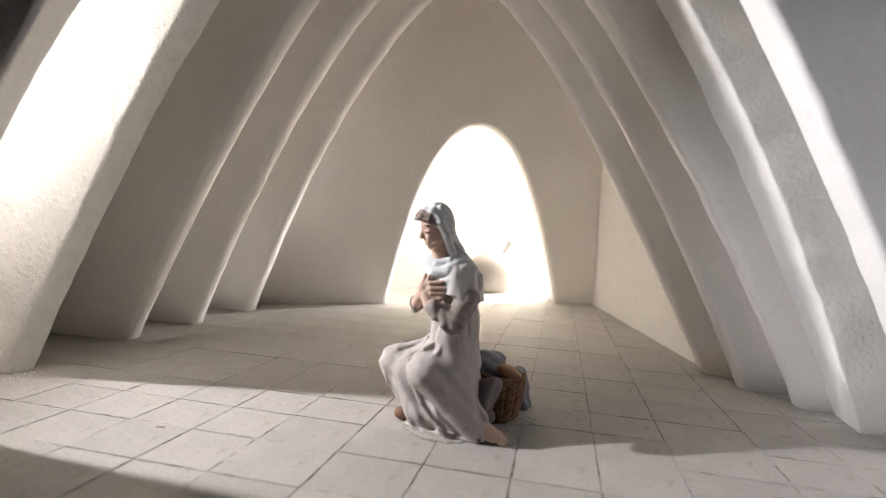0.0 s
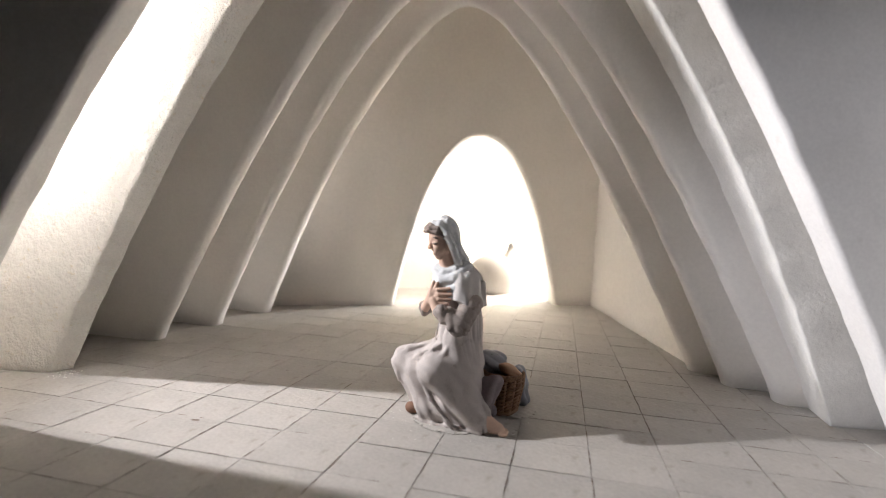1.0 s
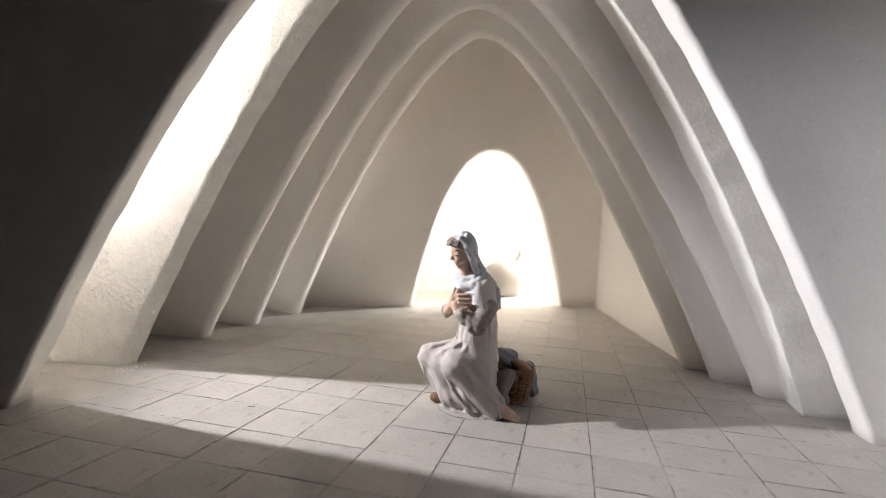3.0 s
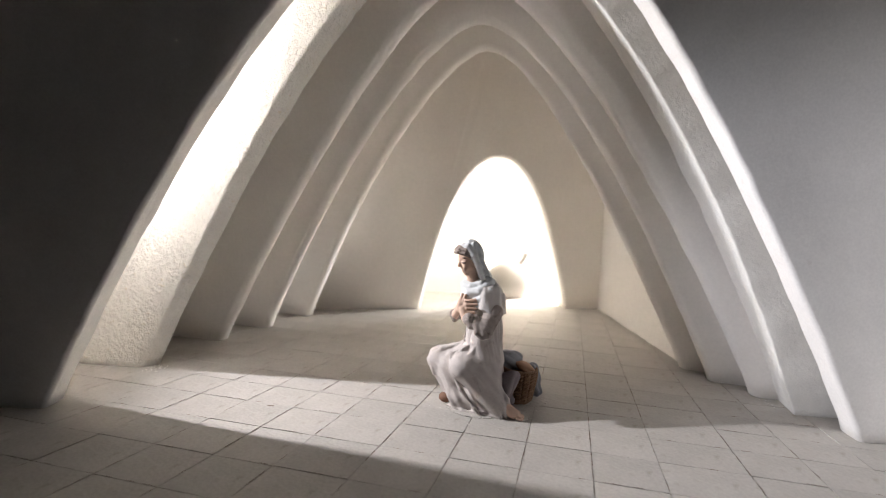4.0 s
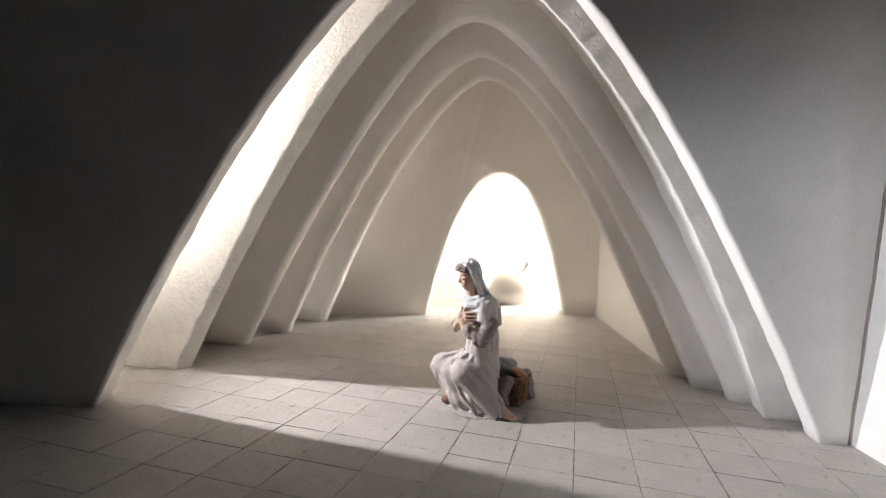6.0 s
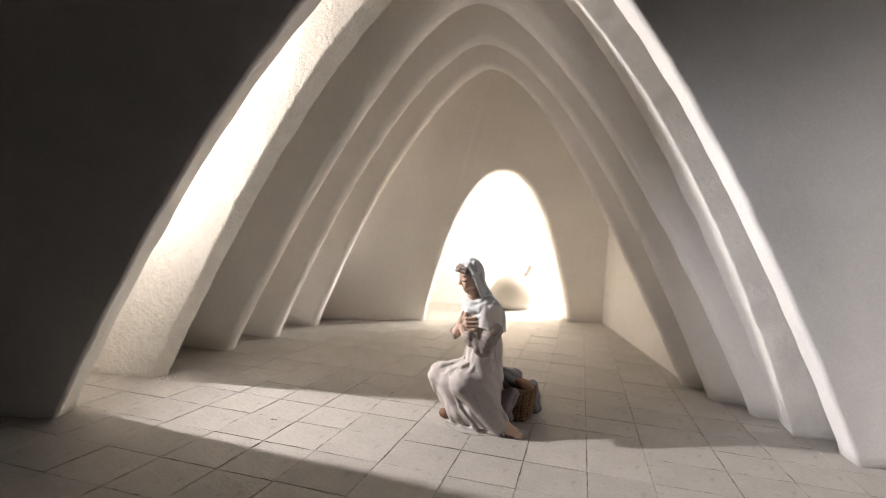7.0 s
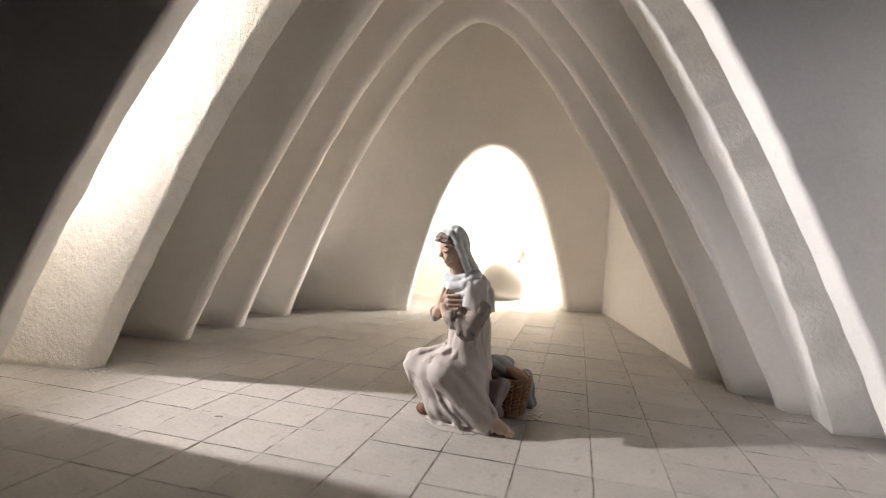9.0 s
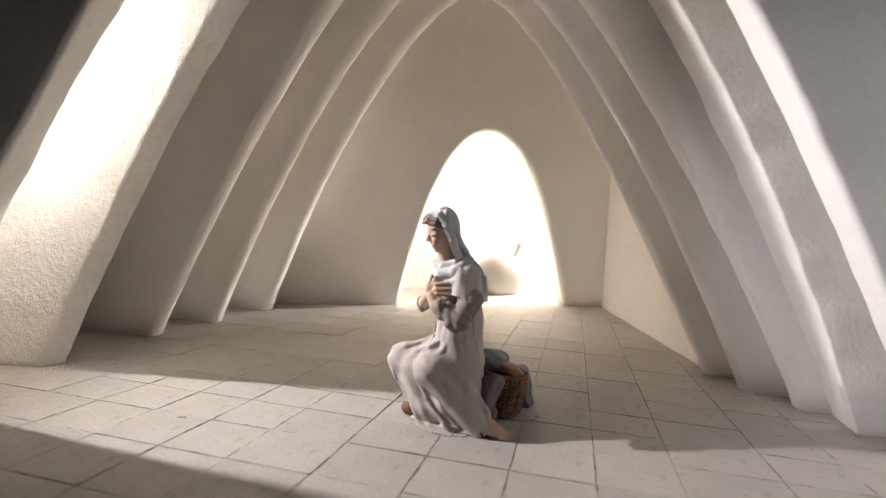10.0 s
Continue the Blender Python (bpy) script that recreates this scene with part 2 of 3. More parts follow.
def tile_piece(p00, p10, p11, p01, r):
    """A flat tile between four corners, with worn, slightly uneven edges."""
    n = 9
    mid = (p00 + p10 + p11 + p01) / 4
    dz = r.uniform(-0.0002, 0.0002)
    verts, faces = [(0, 0, 0.0001)], []
    for side_ in range(4):
        for i in range(n):
            t = i / n
            u, v = [(t, 0), (1, t), (1 - t, 1), (0, 1 - t)][side_]
            q = p00 * (1 - u) * (1 - v) + p10 * u * (1 - v) + p11 * u * v + p01 * (1 - u) * v - mid
            j = 1 - 0.022 * r.random() ** 3
            verts.append((q.x * j * 0.993, q.y * j * 0.993, 0))
            verts.append((q.x * j * 1.001, q.y * j * 1.001, -0.0012))
    m = 4 * n
    for i in range(m):
        k = (i + 1) % m
        faces.append((1 + 2 * i, 1 + 2 * k, 0))
        faces.append((2 + 2 * i, 2 + 2 * k, 1 + 2 * k, 1 + 2 * i))
    ob = mesh_object("tile", verts, faces, [M_TILE], False)
    ob.location = (mid.x, mid.y, dz)
    ob.rotation_euler = (r.uniform(-0.004, 0.004), r.uniform(-0.004, 0.004), 0)
    return ob


COLS = [-0.290 - 0.043 * k for k in range(7, 0, -1)] + [-0.290, -0.247, -0.2055, -0.1647, -0.1175, -0.071, -0.0265, 0.0165, 0.0585, 0.1125, 0.155] + [0.155 + 0.043 * k for k in range(1, 8)]
ROWS_E2 = [0.126 - 0.038 * k for k in range(9, 0, -1)] + [0.126, 0.167, 0.2015, 0.233, 0.262, 0.289] + [0.289 + 0.0305 * k for k in range(1, 14)]
FAN = 0.85  # the long joints draw together towards the back


def along(b, e2):
    return b * (1 - FAN * (e2 - 0.2))


for i in range(len(COLS) - 1):
    for j in range(len(ROWS_E2) - 1):
        e2a, e2b = ROWS_E2[j], ROWS_E2[j + 1]
        em = (e2a + e2b) / 2
        a, b = along(COLS[i], em), along(COLS[i + 1], em)
        c = E1 * (a + b) / 2 + E2 * em
        if not (-0.47 < c.x < 0.40 and 0.03 < c.y < 0.70):
            continue
        if c.x > 0.33 or (c.x < -0.36 and c.y > 0.30):
            continue
        corner = lambda bb, ee: E1 * along(bb, ee) + E2 * ee
        under(tile_piece(corner(COLS[i], e2a), corner(COLS[i + 1], e2a), corner(COLS[i + 1], e2b), corner(COLS[i], e2b), rng), floor)


# ---- modelled figures: blended soft forms, meshed on a fine grid ----
def surface_net(field, lo, step):
    """Vertices and quads of the field's zero surface."""
    inside = field < 0
    nx, ny, nz = field.shape
    acc = np.zeros((nx - 1, ny - 1, nz - 1, 3))
    cnt = np.zeros((nx - 1, ny - 1, nz - 1))
    corner = [(i, j, k) for i in (0, 1) for j in (0, 1) for k in (0, 1)]
    cut = lambda arr, c: arr[c[0]:nx - 1 + c[0], c[1]:ny - 1 + c[1], c[2]:nz - 1 + c[2]]
    for a in corner:
        for ax in range(3):
            if a[ax]:
                continue
            b = tuple(a[q] + (q == ax) for q in range(3))
            fa, fb = cut(field, a), cut(field, b)
            on = (fa < 0) != (fb < 0)
            t = np.where(on, fa / np.where(on, fa - fb, 1), 0)
            for q in range(3):
                acc[..., q] += on * (a[q] + (t if q == ax else 0))
            cnt += on
    act = cnt > 0
    ids = np.full(act.shape, -1)
    ids[act] = np.arange(act.sum())
    cells = np.argwhere(act)
    verts = (cells + acc[act] / cnt[act][:, None]) * step + lo
    quads = []
    for ax in range(3):
        o1, o2 = (ax + 1) % 3, (ax + 2) % 3
        s0, s1 = [slice(1, -1)] * 3, [slice(1, -1)] * 3
        s0[ax], s1[ax] = slice(0, -1), slice(1, None)
        a, b = inside[tuple(s0)], inside[tuple(s1)]
        for flip in (False, True):
            e = np.argwhere((a & ~b) if not flip else (~a & b))
            if not len(e):
                continue
            e = e + np.array([0 if q == ax else 1 for q in range(3)])
            d1, d2 = np.eye(3, dtype=int)[o1], np.eye(3, dtype=int)[o2]
            q4 = [e - d1 - d2, e - d2, e, e - d1]
            q4 = [ids[p[:, 0], p[:, 1], p[:, 2]] for p in q4]
            quads.append(np.stack(q4 if not flip else q4[::-1], 1))
    return verts, np.vstack(quads)


def cone_at(p, a, b, ra, rb):
    a, b = np.array(a, float), np.array(b, float)
    d = b - a
    t = np.clip(((p - a) @ d) / (d @ d), 0, 1)
    return np.linalg.norm(p - a - t[..., None] * d, axis=-1) - (ra + (rb - ra) * t)


def egg_at(p, c, r, turn=(0, 0, 0)):
    m = np.array(Euler([radians(q) for q in turn]).to_matrix())
    q = (p - np.array(c, float)) @ m
    r = np.array(r, float)
    k = np.linalg.norm(q / r, axis=-1)
    return (k - 1) * r.min() * 0.6 + (k - 1) * r.mean() * 0.4


def blend(a, b, k):
    h = np.clip(0.5 + 0.5 * (b - a) / k, 0, 1)
    return b + (a - b) * h - k * h * (1 - h)


def soft_form(name, groups, lo, hi, step, mats, sharp=0.8, flat=True, lean=0.0):
    """groups: (material number, blend radius, list of forms, fold function). All lengths in millimetres."""
    axes = [np.arange(l, h, step) for l, h in zip(lo, hi)]
    p = np.stack(np.meshgrid(*axes, indexing="ij"), -1).astype(np.float32)
    fields, numbers = [], []
    for number, k, forms, fold in groups:
        f = np.full(p.shape[:3], 30.0, np.float32)
        for kind, *args in forms:
            ends, size = ([args[0], args[1]], max(args[2:4])) if kind != "egg" else ([args[0]], max(args[1]))
            part_ = []
            for ax in range(3):
                c0, c1 = min(e[ax] for e in ends) - size - 7, max(e[ax] for e in ends) + size + 7
                part_.append(slice(max(0, int((c0 - lo[ax]) / step)), max(0, int((c1 - lo[ax]) / step) + 1)))
            part_ = tuple(part_)
            d = cone_at(p[part_], *args) if kind != "egg" else egg_at(p[part_], *args)
            f[part_] = blend(f[part_], d, 1.3 if kind == "fold" else k)
        if fold is not None:
            near = np.argwhere(f < 8)
            a, b = near.min(0), near.max(0) + 1
            part_ = tuple(slice(q, r) for q, r in zip(a, b))
            f[part_] = f[part_] + fold(p[part_])
        fields.append(f)
        numbers.append(number)
    total = fields[0]
    for f in fields[1:]:
        total = blend(total, f, sharp)
    if flat:
        total = np.maximum(total, 0.05 - p[..., 2])
    v, q = surface_net(total, np.array(lo, float), step)
    stack = np.stack(fields, -1)
    mid = (v[q].mean(1) - np.array(lo)) / step
    near = np.clip(np.rint(mid).astype(int), 0, np.array(total.shape) - 1)
    index = np.array(numbers)[np.argmin(stack[near[:, 0], near[:, 1], near[:, 2]], -1)]
    # the upper body leans back and grows with it
    k = lean * np.clip(v[:, 2] / 95.0, 0, 1) ** 1.3
    f = 1 + k / 290.0
    v = np.stack([-23 + (v[:, 0] + 23) * f, v[:, 1] + k, 142 + (v[:, 2] - 142) * f], 1)
    return mesh_object(name, (v * 0.001).tolist(), q.tolist(), mats, True, index.tolist())


def waves(amount, ways, centre=(0, 0, 0), warp=0.12):
    """Drapery: crossing, bent wave trains."""
    def fold(p):
        q = p - np.array(centre, float)
        bend = np.sin(q[..., 0] * warp + q[..., 2] * warp * 1.3) * 2.0 + np.sin(q[..., 1] * warp * 1.7) * 1.5
        out = 0
        for (wx, wy, wz), size in ways:
            ph = q[..., 0] * wx + q[..., 1] * wy + q[..., 2] * wz + bend * 0.35
            out = out + size * (np.abs(np.sin(ph)) - 0.5)
        return -out * amount
    return fold


M_ROBE = material("robe_clay_paint", (0.57, 0.52, 0.50), 0.85, 0.10, 0.35, 160, 1500, 0.0006, (0.45, 0.40, 0.38), 0.60)
M_CAPE = material("cape_clay_paint", (0.66, 0.625, 0.61), 0.85, 0.08, 0.3, 200, 1500, 0.0005, (0.58, 0.54, 0.52), 0.62)
M_VEIL = material("veil_clay_paint", (0.74, 0.755, 0.77), 0.8, 0.08, 0.3, 220, 1500, 0.0005, (0.60, 0.64, 0.69), 0.60)
M_SLEEVE = material("sleeve_clay_paint", (0.36, 0.31, 0.285), 0.85, 0.15, 0.35, 250, 1500, 0.0006, (0.25, 0.205, 0.185), 0.56)
M_SKIN = material("flesh_clay_paint", (0.70, 0.495, 0.39), 0.6, 0.08, 0.1, 200, 1500, 0.0003)
M_BAND = material("twisted_band_paint", (0.33, 0.27, 0.24), 0.8, 0.25, 0.5, 500, 2000, 0.0006, (0.16, 0.11, 0.09), 0.55)
M_SANDAL = material("sandal_clay_paint", (0.22, 0.12, 0.08), 0.7, 0.15, 0.3, 300, 1500, 0.0005)


def strip(points, radii, kind="cone"):
    """A chain of tapered rounds through points; a fold keeps its edge."""
    return [(kind, points[i], points[i + 1], radii[i], radii[i + 1]) for i in range(len(points) - 1)]


robe = [("cone", (24.5, 263, 88), (24.5, 263, 62), 11.8, 13.2), ("cone", (24.5, 263, 62), (25, 262, 38), 13.2, 14.8), ("cone", (21, 256, 52), (24, 247, 20), 11.5, 10.5), ("egg", (25, 262, 30), (15, 17, 16)),
        ("cone", (23, 270, 40), (-9, 275, 33), 12, 9.6), ("cone", (-9.5, 275, 32), (-1, 269, 7), 9.4, 6.5),
        ("cone", (24, 257, 38), (7.5, 248.5, 36), 13, 10.8), ("cone", (7.5, 248.5, 35), (33, 239, 8), 10.8, 8.0),
        ("egg", (15, 257, 9), (19, 14, 10)), ("cone", (29, 257, 24), (33, 247, 10), 11, 8), ("cone", (4, 256, 3), (31, 240, 3), 5.0, 4.5)]
robe += [("cone", (12, 262, 40), (-3, 264, 31), 11, 8.5), ("cone", (0, 263, 24), (5, 257, 6), 9.0, 8.0)]
# drawn folds: over the lap, between the knees, down the shins
creases = (strip([(16, 262, 55), (4, 266, 47.5), (-8, 270, 43), (-16.5, 271, 35), (-15, 268, 22)], (1.6, 1.6, 1.8, 1.6, 1.0), "fold")
           + strip([(15, 255, 55), (8, 255, 48.5), (-1, 258, 43), (-9, 264.5, 34), (-6, 262, 16)], (1.2, 1.5, 1.8, 1.6, 1.0), "fold")
           + strip([(13, 252, 53), (5, 250, 48), (-3, 252, 42)], (1.0, 1.3, 1.0), "fold")
           + strip([(17, 249, 55), (12, 245.6, 47), (5, 242.5, 42)], (1.0, 1.3, 1.2), "fold")
           + strip([(-2.4, 247, 32), (3.5, 243.4, 20), (14, 239.6, 6), (18, 238.6, 1)], (1.4, 1.6, 1.5, 1.4), "fold")
           + strip([(-7, 258, 26), (-2, 254, 14), (6, 249, 4)], (1.1, 1.2, 1.0), "fold")
           + strip([(24, 241, 24), (33, 233.4, 12), (37, 232, 3)], (1.0, 1.3, 1.4), "fold")
           + strip([(31, 243, 26), (38, 236.4, 14), (40, 234.6, 5)], (1.0, 1.3, 1.3), "fold")
           + strip([(-4, 255, 1.5), (6, 246.4, 1), (14, 242, 1.6), (22, 238.4, 1), (33, 233.6, 1)], (1.6, 1.5, 1.7, 1.5, 1.6), "fold"))
for i in range(8):
    top, low, drop = 9.5 + 3.4 * i, 7.0 + 3.9 * i, (44, 38, 47, 36, 42, 33, 40, 30)[i]
    round_y = lambda x, r: 263 - math.sqrt(max(r * r - (x - 24.5) ** 2, 4.0))
    creases += strip([(top, round_y(top, 13.0) + 0.4, 68), ((top + low) / 2 - 0.6 * (i % 2), round_y((top + low) / 2, 14.2), 56), (low, round_y(low, 17.5) - 0.4, drop)],
                     (0.6, 1.0 + 0.25 * (i % 3), 0.5), "fold")
sleeves = [("cone", (29, 248, 78), (21, 243.5, 67), 6.4, 6.6), ("cone", (21, 243.5, 67), (9.5, 247.5, 72.5), 6.2, 4.8), ("cone", (9.4, 244.6, 76.5), (10.2, 244.6, 68.5), 2.2, 2.4),
           ("cone", (14, 244, 75), (14.5, 240, 65), 2.0, 2.2), ("cone", (14, 281, 76), (2, 271, 70), 6.0, 4.4), ("cone", (-0.5, 268, 73), (0.6, 267, 67.5), 2.1, 2.2), ("egg", (20, 241, 63), (5.5, 4.5, 3.6))]
cape = [("cone", (27.3, 253, 93), (30, 250.5, 76), 6.0, 6.6), ("cone", (22, 251, 89), (22, 248, 78), 5.4, 6.0), ("egg", (24, 263, 92), (11.5, 15, 8.5)),
        ("cone", (26, 278, 90), (21, 281, 78), 7.0, 6.6), ("cone", (27, 262, 86), (27, 262, 72), 10.6, 11.0), ("cone", (35.5, 253, 90), (37.5, 254, 74), 1.6, 1.9)]
shawl = (strip([(7.5, 264, 96), (10.5, 256, 91), (18, 252, 93.4), (26.5, 254, 100), (25, 263, 101)], (3.0, 3.2, 3.2, 3.0, 3.0))
         + strip([(8.6, 263, 99), (12, 257.5, 96), (19, 254.5, 98.6), (25, 257, 103)], (2.0, 2.2, 2.2, 2.2))
         + strip([(9.0, 259, 91), (12.5, 254.5, 85), (18, 250.4, 87.5), (25, 249, 94.5)], (2.6, 2.8, 2.4, 1.8))
         + strip([(11, 254.8, 82), (15.5, 250.6, 81.5), (20.5, 248.4, 88)], (2.4, 1.9, 1.4))
         + strip([(7.6, 262, 93), (5.4, 260, 85)], (2.4, 2.0)) + [("egg", (15, 261, 90), (8.5, 9, 9)), ("egg", (20, 263, 97), (7.5, 10, 5))])
veil = ([("egg", (13.4, 263.2, 119.6), (8.6, 9.4, 11.6), (0, -14, 0)), ("cone", (15.2, 263, 114), (22.6, 262, 102), 6.0, 5.2)]
        + strip([(4.4, 259.8, 127.6), (8.2, 256.6, 126.2), (12.6, 254.4, 120), (16.2, 253.8, 112), (20.0, 254.2, 103)], (1.3, 1.6, 1.9, 2.0, 2.2))
        + strip([(13, 256.5, 129), (18.5, 256.2, 119), (20.5, 256.4, 112), (25.4, 257.6, 104)], (1.2, 1.5, 1.5, 2.0))
        + strip([(10, 260, 129.6), (15, 258, 127), (19.6, 259, 117)], (1.2, 1.4, 1.4)))
face = [("egg", (9.6, 260.8, 114.6), (7.4, 6.6, 10.4), (0, -22, 10)), ("cone", (8.3, 258.6, 106.4), (9.6, 259.4, 107.4), 2.5, 3.2),
        ("cone", (2.9, 258.4, 115.6), (2.2, 257.6, 112.0), 0.8, 1.1), ("egg", (2.5, 257.3, 111.4), (1.25, 1.3, 1.0)),
        ("cone", (5.0, 256.8, 108.7), (6.6, 255.6, 108.5), 0.8, 0.6), ("cone", (5.4, 256.8, 107.3), (6.8, 255.8, 107.2), 0.8, 0.6),
        ("egg", (7.4, 256.2, 110.8), (3.0, 2.4, 3.0)), ("egg", (5.0, 255.9, 114.6), (1.6, 1.2, 0.9), (0, 0, -25)),
        ("cone", (13, 261.5, 106), (15.0, 262, 97), 4.6, 5.2)]
lashes = strip([(3.5, 255.7, 114.5), (5.0, 254.6, 114.1), (6.6, 254.6, 114.5)], (0.30, 0.36, 0.26)) + strip([(3.4, 255.9, 117.7), (5.2, 254.9, 118.0), (7.2, 254.6, 117.5)], (0.24, 0.30, 0.22))
band = (strip([(-0.4, 262, 121.4), (1.4, 258.2, 121.6), (6, 255.3, 121.0), (10.5, 254.2, 119.0)], (1.1, 1.2, 1.2, 1.0))
        + strip([(0.2, 263, 123.5), (2.4, 258.9, 123.8), (7, 256.0, 123.4), (10.8, 255.0, 121.2)], (1.2, 1.4, 1.3, 1.0))
        + strip([(1.8, 263, 125.4), (4.2, 259.8, 125.8), (7.4, 258, 125.4)], (1.1, 1.3, 1.2)))
palms = [("egg", (4.6, 256, 81.5), (3.8, 3.6, 6.4), (0, 8, 20)), ("egg", (9.6, 252.8, 82.4), (4.6, 3.0, 4.2), (0, -15, 0)),
         ("cone", (3.2, 255, 83), (5.2, 255.4, 90), 1.5, 1.2), ("cone", (5.4, 253.6, 84), (7.2, 253.4, 89.6), 1.4, 1.1), ("cone", (7.5, 251.6, 86.0), (14.2, 249.6, 87.0), 1.35, 1.1),
         ("cone", (8.0, 250.9, 83.2), (15.2, 249.0, 83.8), 1.35, 1.1), ("cone", (8.2, 250.6, 80.4), (14.8, 249.0, 80.6), 1.35, 1.1), ("cone", (8.6, 250.4, 77.8), (13.4, 248.6, 77.8), 1.2, 1.0),
         ("cone", (7.4, 249.6, 72.5), (5.4, 253.4, 79), 3.3, 3.2), ("cone", (1.2, 267, 71), (3.4, 259, 78), 3.0, 3.0)]
foot = [("egg", (42.5, 234, 4.0), (6.6, 4.4, 3.8), (0, 8, -20)), ("cone", (37, 237, 8), (42, 234, 5), 4.4, 3.8),
        ("cone", (45.5, 229.3, 2.0), (48, 228.2, 1.6), 1.5, 1.3), ("cone", (46.8, 231.2, 2.0), (49.6, 230.4, 1.6), 1.35, 1.2),
        ("cone", (47.6, 233.0, 2.0), (50.4, 232.6, 1.6), 1.25, 1.1), ("cone", (48, 234.8, 1.8), (50.4, 234.8, 1.5), 1.2, 1.05)]
sandal = [("egg", (-5, 266.5, 3.4), (5.6, 5.0, 4.2), (0, 0, -20))]


def robe_folds(p):
    """Creases gathered at the waist and soft unevenness over the legs."""
    x, y, z = p[..., 0], p[..., 1], p[..., 2]
    bell = np.exp(-((z - 60) / 13.0) ** 2)
    a = np.arctan2(y - 263, x - 25) * 5.5 + 0.7 * np.sin(z * 0.13) + 0.5 * np.sin(x * 0.21)
    waist = (np.abs(np.sin(a)) ** 0.7 * 1.0 + np.abs(np.sin(a * 2.3 + 1)) * 0.4 - 0.6) * bell
    low = 1 / (1 + np.exp((z - 46) / 3.0))
    across = x * 0.68 + z * 0.73 + 3.0 * np.sin(x * 0.06 - z * 0.05) + 2.0 * np.sin(y * 0.16)
    legs = (np.sin(across * 0.34) * 0.45 + np.sin(across * 0.83 + np.sin(x * 0.15)) * 0.32 + np.abs(np.sin(x * 0.16 - z * 0.11 + y * 0.09)) * 0.5) * low
    return 0.3 - waist - legs


def cape_hem(p):
    """Cuts the cape off along its slanting hem and draws a few folds down it."""
    x, y, z = p[..., 0], p[..., 1], p[..., 2]
    hem = 81.0 - 0.26 * (x - 16.6) + 0.5 * np.sin(x * 0.7)
    drape = np.sin(x * 0.42 + z * 0.16 + 0.8 * np.sin(z * 0.12)) * 0.55 + np.sin(x * 0.9 - z * 0.2 + y * 0.2) * 0.22
    return np.clip(hem - z, 0, 8) * 1.5 + drape


def face_dents(p):
    """Hollows of the eyes and under the lip."""
    out = 0
    for c, r, d in (((3.6, 255.6, 115.6), 1.5, 0.9), ((1.9, 259.4, 115.6), 1.2, 0.5), ((4.4, 256.6, 109.8), 0.8, 0.3), ((5.8, 256.2, 106.0), 0.9, 0.35)):
        q = p - np.array(c, np.float32)
        out = out + d * np.exp(-(q * q).sum(-1) / (2 * r * r))
    return out


figure = soft_form("kneeling_statue", [
    (0, 4.5, robe + creases, robe_folds),
    (6, 2.2, cape, cape_hem),
    (1, 1.2, shawl, waves(1.0, (((0.30, 0.22, 0.75), 0.35),), (15, 258, 95), 0.08)),
    (1, 1.4, veil, waves(1.0, (((0.34, 0.16, 0.12), 0.4), ((0.1, 0.3, -0.2), 0.25)), (15, 263, 118), 0.09)),
    (2, 1.2, sleeves, waves(1.0, (((0.42, 0.1, 0.50), 0.45), ((0.3, 0.6, -0.4), 0.35)), (20, 245, 70))),
    (3, 1.2, face, face_dents), (4, 0.5, lashes, None), (4, 0.7, band, waves(1.0, (((0.6, 0.5, 1.1), 0.5),), (8, 263, 122))),
    (3, 0.7, palms, None), (3, 0.9, foot, None), (5, 1.0, sandal, None),
], (-26, 220, -2), (60, 296, 136), 0.5, [M_ROBE, M_VEIL, M_SLEEVE, M_SKIN, M_BAND, M_SANDAL, M_CAPE], sharp=0.6, lean=16.0)
tagged(figure, "painted clay statue kneeling in a pale robe and white veil", "statue")

# ---- basket with bundles beside the statue ----
M_WICKER = material("brown_wicker", (0.25, 0.145, 0.085), 0.7, 0.25, 0.5, 500, 2500, 0.0005, (0.18, 0.09, 0.05), 0.55)
M_DARKWICKER = material("dark_wicker", (0.10, 0.055, 0.03), 0.9, 0.2, 0.3, 400, 1500, 0.0005)
M_CLAYPOT = material("terracotta", (0.36, 0.21, 0.135), 0.8, 0.15, 0.3, 300, 1500, 0.0005, (0.30, 0.15, 0.08), 0.6)
M_BLUECLOTH = material("slate_cloth_paint", (0.29, 0.30, 0.325), 0.85, 0.10, 0.3, 250, 1500, 0.0006, (0.18, 0.185, 0.20), 0.58)
M_MAUVE = material("mauve_cloth_paint", (0.25, 0.21, 0.22), 0.85, 0.15, 0.3, 250, 1500, 0.0006, (0.21, 0.175, 0.18), 0.58)
M_JUG = material("pale_glazed_clay", (0.47, 0.445, 0.405), 0.5, 0.06, 0.2, 120, 700, 0.0008)


def lathe(name, profile, centre, mat, turns=40, axis=None):
    verts, faces = [], []
    for r, z in profile:
        for i in range(turns):
            a = 2 * math.pi * i / turns
            verts.append((r * math.cos(a), r * math.sin(a), z))
    for j in range(len(profile) - 1):
        for i in range(turns):
            k = (i + 1) % turns
            faces.append((j * turns + i, j * turns + k, (j + 1) * turns + k, (j + 1) * turns + i))
    ob = mesh_object(name, verts, faces, [mat])
    ob.location = centre
    return ob


